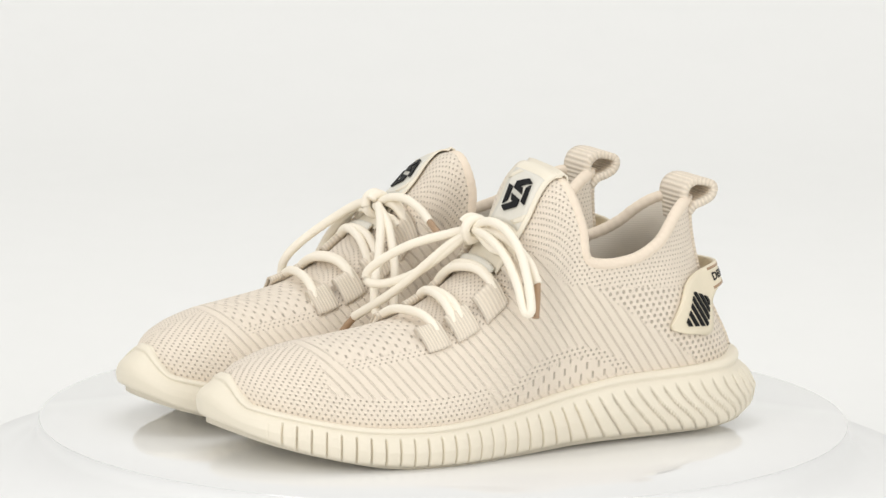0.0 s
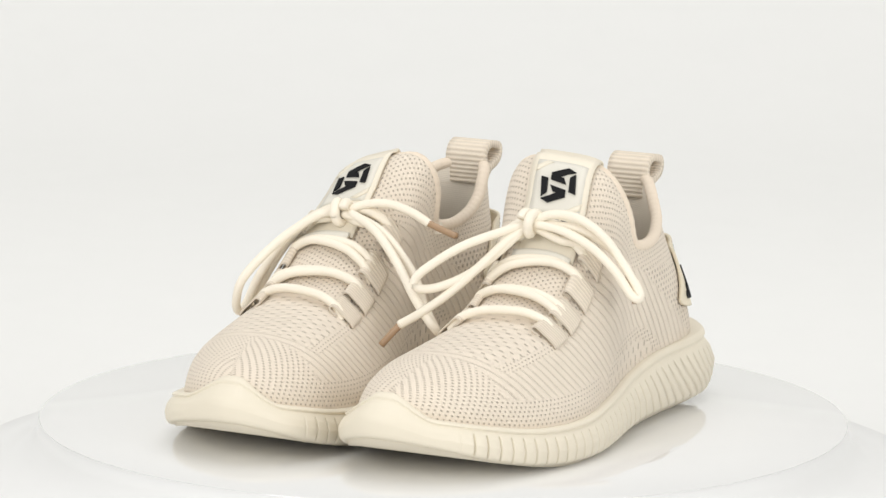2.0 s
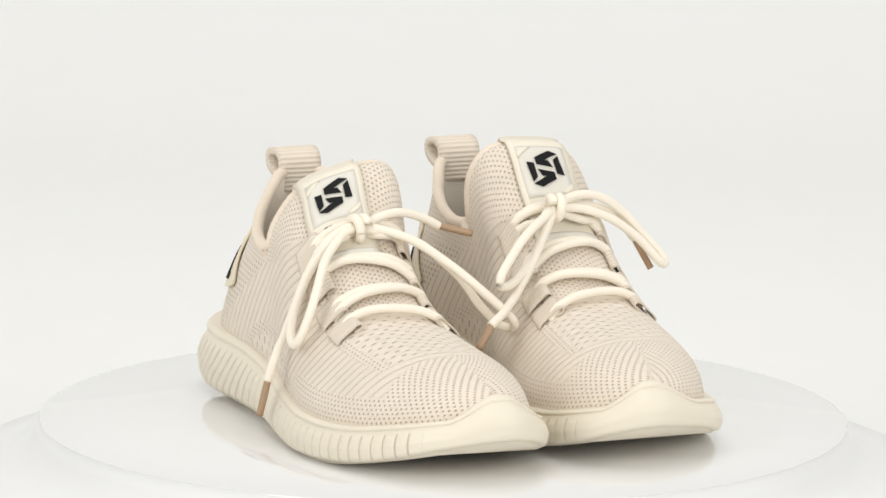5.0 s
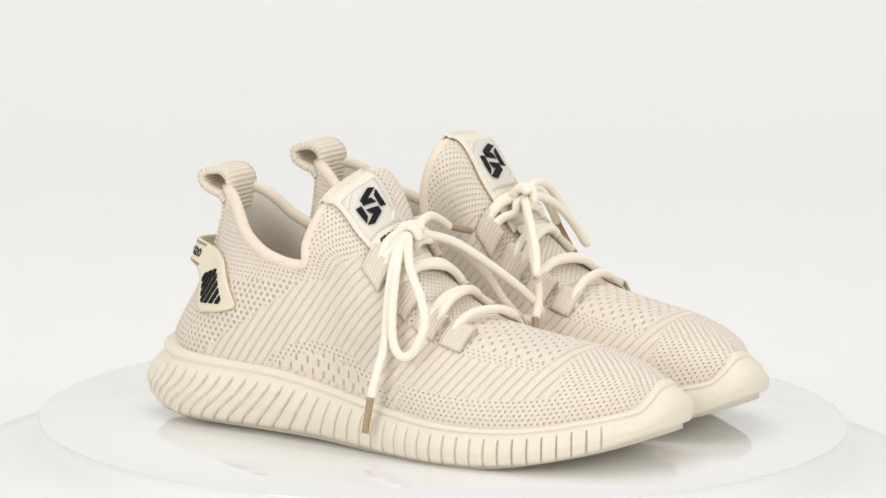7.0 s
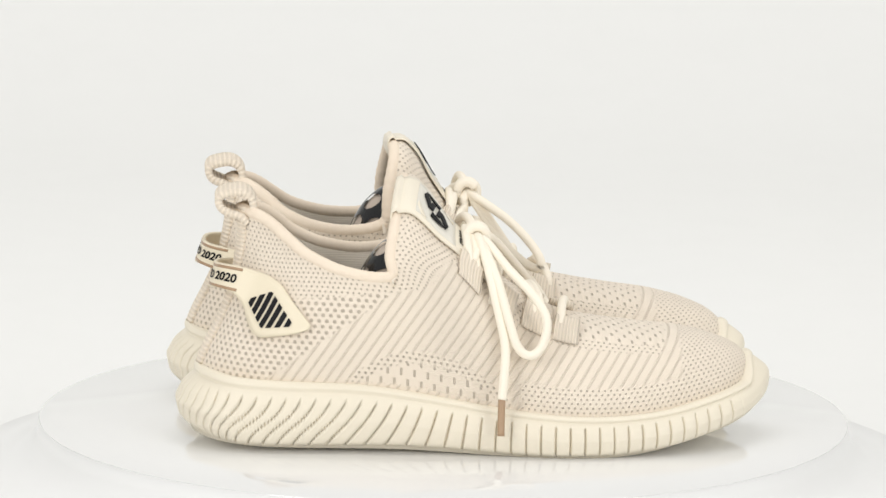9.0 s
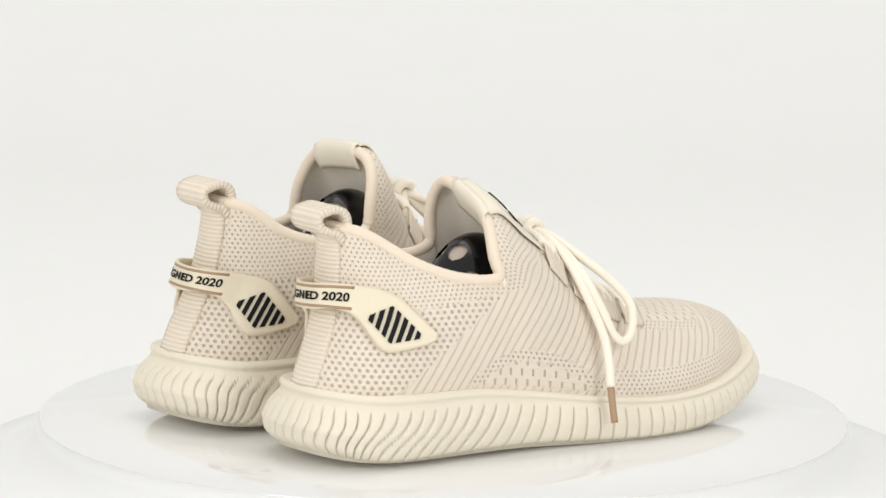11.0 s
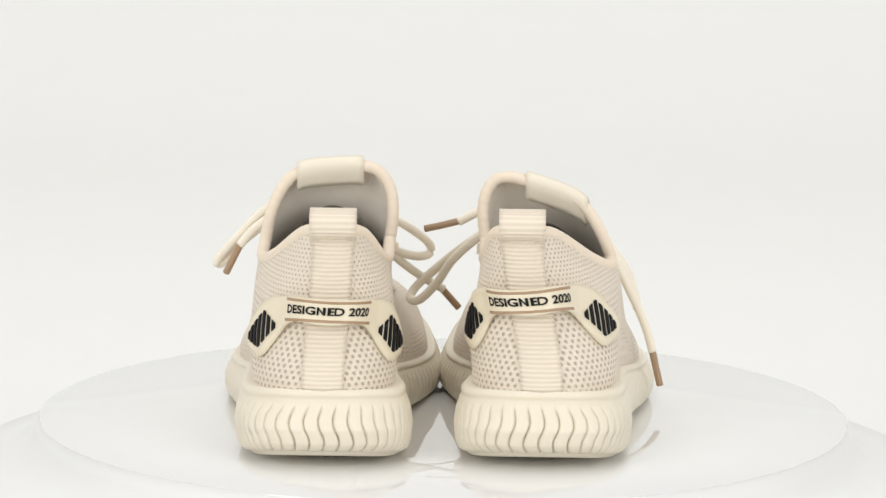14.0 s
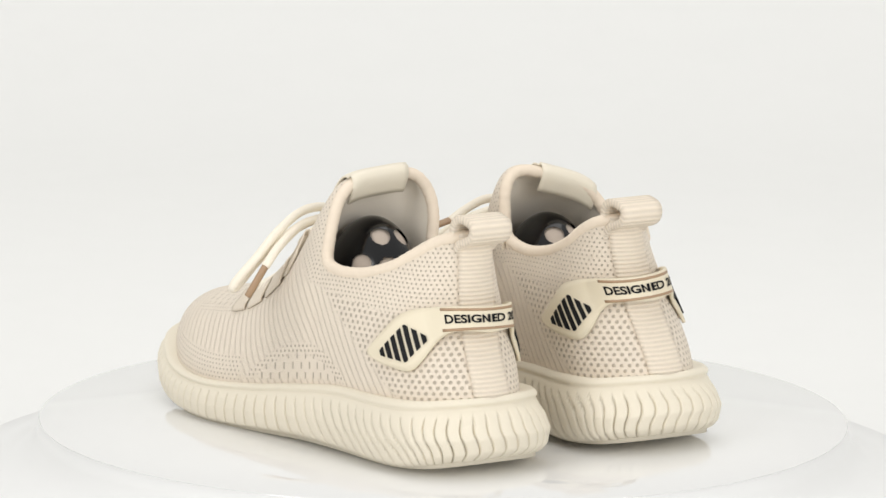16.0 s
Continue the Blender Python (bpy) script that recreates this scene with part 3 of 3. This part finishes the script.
def build_heel(shoe, body, drop, tilt):
    sg = body.sg
    # ribbed tape up the back of the heel
    zs = np.linspace(0.0385, 0.116, 26)
    arcs = np.linspace(-0.0100, 0.0100, 9)
    rows = [[body.wall(a, z, -0.0010) for a in arcs] for z in zs]
    uv = np.array([[a, z] for z in zs for a in arcs])
    sheet("heel_tape", rows, 0.0024, HEELTAPE, shoe, "ribbed cream heel tape", uv, sg)
    # pull loop over the collar
    mid = body.wall(0, 0.108, 0.0)[0]
    line = spline([(0.0340, 0.1080), (0.0308, 0.1112), (0.0262, 0.1127), (0.0215, 0.1150), (0.0195, 0.1185), (0.0205, 0.1215), (0.0240, 0.1230), (0.0300, 0.1238),
                   (0.0345, 0.1220), (0.0368, 0.1180), (0.0368, 0.1110), (0.0362, 0.1040)], 48)
    tang = np.gradient(line, axis=0)
    nor = np.stack([-tang[:, 1], tang[:, 0]], 1)
    nor /= np.linalg.norm(nor, axis=1)[:, None]
    xs = np.linspace(-0.0112, 0.0112, 7)
    verts, uv = [], []
    for off in (-0.0020, 0.0017):
        for k, (y, z) in enumerate(line + nor * off):
            for x in xs:
                verts.append((sg * (mid + x), y, z))
                uv.append((x, k * 0.0011))
    n, m = len(line), len(xs)
    faces = grid_faces(n, m) + grid_faces(n, m, start=n * m)
    for k in range(n - 1):
        for j in (0, m - 1):
            a, b = k * m + j, (k + 1) * m + j
            faces.append((a, b, b + n * m, a + n * m))
    place("pull_loop", verts, faces, HEELTAPE, shoe, "folded ribbed cream pull loop", uv)
    # moulded strap round the heel, a little askew
    def on(a, z, lift):
        return body.wall(a, z + drop + tilt * max(-0.03, min(0.03, a)), lift)
    hi = curve1([0, 0.020, 0.033, 0.0395, 0.048, 0.0590, 0.0625], [0.0825, 0.0820, 0.0797, 0.0770, 0.0702, 0.0618, 0.0592])
    lo = curve1([0, 0.0185, 0.0235, 0.030, 0.0365, 0.040, 0.0465, 0.0590, 0.0625], [0.0690, 0.0685, 0.0648, 0.0583, 0.0530, 0.0518, 0.0526, 0.0556, 0.0572])

    def off(a):
        return 0.0008 + 0.0080 * (1 - smooth(0.006, 0.027, abs(a)))
    cols = []
    for a in np.linspace(-0.0625, 0.0625, 95):
        cols.append([on(a, z, off(a)) for z in np.linspace(lo(abs(a)), hi(abs(a)), 9)])
    strap = sheet("heel_strap", cols, 0.0017, PATCH, shoe, "moulded cream heel strap", None, sg)
    for z in (0.0708, 0.0808):
        slot = [[on(a, z + dz, off(a) + 0.0012) for dz in (-0.0007, 0.0007)] for a in np.linspace(-0.0185, 0.0185, 20)]
        sheet("slot", slot, 0.0007, AGLET, strap, "brown slot line", None, sg)
    words, faces = lettering("DESIGNED 2020", 0.0058)
    scale = 0.0345 / np.ptp(words[:, 0])
    verts = [on(sg * x * scale, 0.0758 + y, off(x * scale) + 0.00215) for x, y, _ in words]
    place("lettering", np.array(verts) * np.array([sg, 1, 1]), faces, BLACK, strap, "raised black lettering", shade=False)
    # black bars in the diamond on each side
    corner = np.array([(0.0250, 0.0676), (0.0372, 0.0728), (0.0552, 0.0580), (0.0396, 0.0556)])

    def inside(a, z):
        hit = False
        for k in range(4):
            (x1, z1), (x2, z2) = corner[k], corner[(k + 1) % 4]
            if (z1 > z) != (z2 > z) and a < (x2 - x1) * (z - z1) / (z2 - z1) + x1:
                hit = not hit
        return hit
    levels = np.linspace(0.0530, 0.0740, 211)

    def span(a0):
        zs = [z for z in levels if inside(a0 + 0.12 * (z - 0.065), z)]
        return (zs[0], zs[-1]) if zs else (0.064, 0.0641)
    for side in (1, -1):
        for k in range(7):
            a0 = 0.0278 + 0.0041 * k
            ends = [span(a0 + da) for da in (-0.00118, 0, 0.00118)]
            if ends[1][1] - ends[1][0] < 0.002:
                continue
            rows = []
            for t in np.linspace(0, 1, 8):
                row = []
                for da, (z0, z1) in zip((-0.00118, 0, 0.00118), ends):
                    z = z0 + (z1 - z0) * t
                    row.append(on(side * (a0 + 0.12 * (z - 0.065) + da), z, 0.0026))
                rows.append(row)
            sheet("bar", rows, 0.0007, BLACK, strap, "black bar of the diamond", None, sg)


def build_tongue_label(shoe, body, at, shift):
    """The label over the tongue's edge; shift moves it outwards off the ridge."""
    sg = body.sg

    def on(s, a, lift):
        return body.over(s, a + shift, lift)
    half = 0.0164
    path = [(s, 0.0012) for s in np.linspace(0.097, 0.150, 26)]
    arcs = np.linspace(-half, half, 11)
    rows = [[on(s, a, lift) for a in arcs] for s, lift in path]
    # over the top edge and down inside
    first = np.array(rows[0])
    back = []
    for dy, dz in ((0.0012, -0.0125), (-0.0002, -0.0100), (-0.0022, -0.0065), (-0.0034, -0.0028), (-0.0028, 0.0004), (-0.0012, 0.0014)):
        back.append(first + np.array([0, dy, dz]))
    rows = back + [np.array(r) for r in rows]
    label = sheet("tongue_label", rows, 0.0008, SATIN, shoe, "woven satin tongue label", None, sg)
    field = [[on(s, a, 0.0019) for a in np.linspace(-0.0135, 0.0135, 9)] for s in np.linspace(at - 0.0115, at + 0.0120, 12)]
    sheet("field", field, 0.0003, WEAVE, label, "silvery woven field", None, sg)

    def strip(name, mat, points, lift, thick, note):
        """A flat woven figure between two edges, x across and y up the label in metres."""
        rows = []
        for (x1, y1), (x2, y2) in points:
            rows.append([on(at - y / 1.22, -sg * x, lift) for x, y in ((x1, y1), ((x1 + x2) / 2, (y1 + y2) / 2), (x2, y2))])
        fine = []
        for a, b in zip(rows[:-1], rows[1:]):
            for t in np.linspace(0, 1, 4, endpoint=False):
                fine.append([p * (1 - t) + q * t for p, q in zip(a, b)])
        fine.append(rows[-1])
        sheet(name, fine, thick, mat, label, note, None, sg)
    # beige bands cut the corners off the silvery field
    for d in (1, -1):
        strip("band", SATIN, [((-0.0135 * d, 0.0062 * d), (-0.0135 * d, 0.0098 * d)), ((-0.0050 * d, 0.0128 * d), (-0.0085 * d, 0.0134 * d))], 0.0023, 0.0003, "beige woven band")
    # the mark: angular shapes, the lower half the upper half turned about
    k = 0.0000934
    for d in (1, -1):
        for shape in ([(-48, 62, -46, 42), (0, 84, 2, 42), (45, 104, 45, 64), (90, 84, 88, 82)],
                      [(-47, 43, -46, 22), (2, 43, 0, 14), (27, 40, 30, 8), (44, 7, 45, 5)],
                      [(60, 47, 90, 72), (64, -30, 103, -36)]):
            strip("mark", BLACK, [((a * k * d, b * k * d), (c * k * d, e * k * d)) for a, b, c, e in shape], 0.0026, 0.0005, "black angular mark")
    words, faces = lettering("SPORT", 0.0056)
    verts = [on(at + 0.0165 - y, -sg * x, 0.0022) for x, y, _ in words]
    place("lettering", np.array(verts) * np.array([sg, 1, 1]), faces, BLACK, label, "black woven lettering", shade=False)
    end = [[on(s, a, 0.0030) for a in np.linspace(-0.0150, 0.0150, 9)] for s in np.linspace(0.1490, 0.1535, 4)]
    sheet("label_end", end, 0.0012, WEAVE, label, "stitched silvery label end", None, sg)


EYELETS = (0.1905, 0.1745, 0.1580, 0.1405)


def build_ribbons(shoe, body):
    for k, s in enumerate(EYELETS):
        grow = 0.0005 * k
        for side in (1, -1):
            prof = [(0.0340 + grow, 0.0003), (0.0325 + grow, 0.0010), (0.0290 + grow, 0.0014), (0.0250 + grow, 0.0022), (0.0222 + grow, 0.0034), (0.0203 + grow, 0.0036),
                    (0.0196 + grow, 0.0026), (0.0206 + grow, 0.0014), (0.0240 + grow, 0.0006)]
            prof = spline(prof, 22)
            rows, uv = [], []
            for w in np.linspace(-0.0062, 0.0062, 7):
                rows.append([body.over(s + w - 0.10 * (a - 0.02), side * a, lift) for a, lift in prof])
                uv += [(w, j * 0.0012) for j in range(len(prof))]
            sheet("lace_loop", rows, 0.0009, RIBBON, shoe, "ribbed cream ribbon lace loop", np.array(uv), body.sg)


def build_laces(shoe, body, strands):
    sg = body.sg
    flip = np.array([sg, 1, 1])
    r = 0.00225

    def cord(points, label="round cream cord"):
        v, f = tube(np.array(points) * flip, r, 12, 10 * len(points))
        return place("lace", v, f, LACE, shoe, label)
    for k, s in enumerate(EYELETS):
        e = 0.0005 * k
        for j, (d, bend) in enumerate(((0.0, 0.0022), (-0.0062, 0.0012))):
            if k == 0 and j == 1:
                continue
            t = 1 if (k + j) % 2 else -1
            pts = []
            for a in (-0.0275, -0.0215, -0.013, -0.005, 0.005, 0.013, 0.0215, 0.0275):
                inner = 1 - (abs(a) / 0.0285) ** 2
                skew = t * a * 0.14 + (-0.0045 * (a * t) / 0.0235 if j else 0)
                lift = 0.0025 + bend * inner if abs(a) < 0.02 else (0.0026 if abs(a) < 0.022 else -0.0008)
                pts.append(body.over(s - (0.004 if j else 0) + skew - 0.002 * inner - d * 0.3, a * (1 + e * 20), lift))
            cord(pts)
    # from the top loops to the knot
    knot = np.array(strands["knot"])
    for side in (1, -1):
        pts = [body.over(EYELETS[-1], side * 0.0225, 0.003), body.over(EYELETS[-1] + 0.001, side * 0.017, 0.0045), body.over(0.1435, side * 0.010, 0.006),
               knot + np.array([side * 0.004, -0.002, -0.003]), knot]
        cord(pts)
    for name, pts, *aglet in strands["cords"]:
        ob = cord(pts, name)
        if aglet:
            v, f = tube(np.array(aglet[0]) * flip, 0.0018, 10, 12)
            place("aglet", v, f, AGLET, ob, "brown plastic aglet")
    # the knot itself: a short wrapped coil
    turns = []
    for k in range(26):
        w = k / 25 * 2 * math.pi * 1.35 + 0.6
        turns.append(knot + np.array([0.0052 * (k / 25 - 0.5) * 1.2, 0.0050 * math.cos(w), 0.0052 * math.sin(w)]))
    v, f = tube(np.array(turns) * flip, 0.0025, 12, 90)
    place("knot", v, f, LACE, shoe, "tight cord knot")


RIGHT_STRANDS = {
    "knot": (0.0024, 0.1465, 0.1025),
    "cords": [
        ("long cord end hanging to the sole", [(0.002, 0.146, 0.102), (0.010, 0.1475, 0.103), (0.022, 0.150, 0.096), (0.034, 0.154, 0.080), (0.0455, 0.159, 0.057),
                                             (0.0515, 0.1585, 0.043), (0.0550, 0.1573, 0.0312)], [(0.0545, 0.1573, 0.033), (0.0569, 0.157, 0.0225), (0.0590, 0.1568, 0.0141)]),
        ("drooping bow loop", [(0.003, 0.146, 0.102), (0.012, 0.151, 0.1015), (0.026, 0.161, 0.091), (0.036, 0.174, 0.078), (0.0420, 0.1795, 0.0675), (0.0458, 0.1770, 0.0560),
                               (0.0468, 0.1710, 0.0515), (0.0460, 0.1650, 0.0560), (0.0420, 0.1610, 0.068), (0.0320, 0.156, 0.085), (0.0170, 0.150, 0.099), (0.004, 0.146, 0.103)]),
        ("short cord end", [(0.000, 0.146, 0.103), (-0.010, 0.1445, 0.1075), (-0.022, 0.1420, 0.1085), (-0.034, 0.1400, 0.1050), (-0.0440, 0.1394, 0.0998)],
         [(-0.0425, 0.1394, 0.1006), (-0.052, 0.1408, 0.0978), (-0.0610, 0.1421, 0.0955)]),
        ("drooping bow loop", [(0.001, 0.147, 0.102), (-0.012, 0.150, 0.1005), (-0.028, 0.154, 0.094), (-0.046, 0.160, 0.078), (-0.055, 0.165, 0.064), (-0.064, 0.170, 0.054),
                               (-0.069, 0.176, 0.0535), (-0.066, 0.180, 0.059), (-0.055, 0.176, 0.070), (-0.040, 0.166, 0.084), (-0.022, 0.156, 0.097), (-0.004, 0.148, 0.103)]),
    ]}
LEFT_STRANDS = {
    "knot": (-0.0029, 0.1517, 0.1068),
    "cords": [
        ("bow loop", [(-0.003, 0.152, 0.107), (-0.014, 0.160, 0.1030), (-0.029, 0.1715, 0.0965), (-0.041, 0.1810, 0.0880), (-0.0485, 0.1862, 0.0805), (-0.0480, 0.1860, 0.0755),
                      (-0.0400, 0.1810, 0.0755), (-0.0275, 0.1720, 0.0815), (-0.0150, 0.1620, 0.0930), (-0.0040, 0.1530, 0.1060)]),
        ("bow loop", [(-0.003, 0.152, 0.107), (0.008, 0.1500, 0.1120), (0.022, 0.1485, 0.1110), (0.036, 0.1475, 0.1025), (0.0475, 0.1490, 0.0900), (0.0570, 0.1520, 0.0790),
                      (0.0585, 0.1535, 0.0750), (0.0545, 0.1545, 0.0765), (0.0440, 0.1530, 0.0880), (0.0300, 0.1520, 0.0985), (0.0140, 0.1520, 0.1050), (-0.001, 0.152, 0.107)]),
        ("cord end beside the loop", [(-0.003, 0.152, 0.106), (0.010, 0.1490, 0.1065), (0.024, 0.1460, 0.1045), (0.038, 0.1430, 0.0960), (0.0465, 0.1425, 0.0865)],
         [(0.0458, 0.1425, 0.0875), (0.0500, 0.1450, 0.0790), (0.0535, 0.1475, 0.0715)]),
        ("long cord end", [(-0.003, 0.152, 0.106), (-0.012, 0.160, 0.098), (-0.022, 0.169, 0.086), (-0.034, 0.178, 0.073), (-0.046, 0.186, 0.063), (-0.0557, 0.190, 0.0567)],
         [(-0.0545, 0.1895, 0.0575), (-0.059, 0.192, 0.0520), (-0.0635, 0.1935, 0.0465)]),
    ]}


def build_filler(body, label):
    """Black perforated plastic toe filler inside the throat, with grey paper behind its holes."""
    root = tagged(new("shoe_filler"), label, "shoe filler", "shoe fillers")
    c, rad = np.array([body.sway * 0.3, 0.1190 - body.back, 0.0620 - body.drop * 0.9]), np.array([0.0250, 0.0310, 0.0500])
    holes = [(-0.50, 0.98), (0.42, 1.02), (-0.34, 0.62), (0.32, 0.60), (-0.95, 0.62), (0.95, 0.62), (0.0, 0.26), (-0.6, 0.26), (0.6, 0.26)]
    na, nb = 192, 128
    verts, dark, pale = [], [], []
    for i in range(nb + 1):
        e = -0.15 + (math.pi / 2 + 0.15) * i / nb
        for j in range(na):
            w = 2 * math.pi * j / na
            verts.append(c + rad * np.array([math.cos(e) * math.sin(w), -math.cos(e) * math.cos(w), math.sin(e)]))
    for f in grid_faces(nb + 1, na, True):
        m = (np.mean([verts[k] for k in f], axis=0) - c) / rad
        az, el = math.atan2(m[0], -m[1]), math.asin(max(-1, min(1, m[2] / np.linalg.norm(m))))
        if not any(((az - a) * math.cos(el) / 0.19) ** 2 + ((el - b) / 0.13) ** 2 < 1 for a, b in holes):
            dark.append(f)
    flip = np.array([body.sg, 1, 1])
    place("shell", np.array(verts) * flip, dark, FILLER, root, "glossy black perforated shell")
    small = [c + (v - c) * 0.965 for v in verts]
    place("stuffing", np.array(small) * flip, grid_faces(nb + 1, na, True), PAPER, root, "grey paper stuffing")
    return root


def build_shoe(sg, sway, roll, drop, back, heel_lean, strap, strands, shift, label):
    shoe = tagged(new("sneaker"), label, "shoe", "pair of sneakers")
    body = Body(sg, sway, roll, drop, back, heel_lean)
    body.tables()
    build_midsole(shoe, sg)
    build_upper(shoe, body)
    build_heel(shoe, body, *strap)
    build_tongue_label(shoe, body, 0.1200, shift)
    build_ribbons(shoe, body)
    build_laces(shoe, body, strands)
    return shoe, body


right_shoe, right_body = build_shoe(1, -0.0035, -0.30, 0.0085, 0.0047, -0.0110, (0.004, 0.03), RIGHT_STRANDS, 0.0078, "cream knitted sneaker with a lace end hanging down to its sole")
left_shoe, left_body = build_shoe(-1, -0.0035, -0.07, 0.0005, 0.001, -0.0042, (-0.0020, 0.02), LEFT_STRANDS, 0.0022, "cream knitted sneaker with a laced bow standing off its sides")
right_filler = build_filler(right_body, "black perforated plastic filler inside a cream sneaker")
left_filler = build_filler(left_body, "black perforated plastic filler inside a cream sneaker")

RIGHT_AT = pose(-0.0455, 0.1355, -0.0015, 0, 0, 177.96)
LEFT_AT = pose(0.0604, 0.1365, -0.0015, 0, 0, 178.6)


# ---- the turning ----
def motions():
    times = [0.5 * k for k in range(33)]
    turn = [(t, pose(0, 0, 0, 0, 0, SPEED * (t - ZERO))) for t in times]
    walk(platter, turn)
    walk(right_shoe, [(t, m @ RIGHT_AT) for t, m in turn])
    walk(right_filler, [(t, m @ RIGHT_AT) for t, m in turn])
    walk(left_shoe, [(t, m @ LEFT_AT) for t, m in turn])
    walk(left_filler, [(t, m @ LEFT_AT) for t, m in turn])


motions()
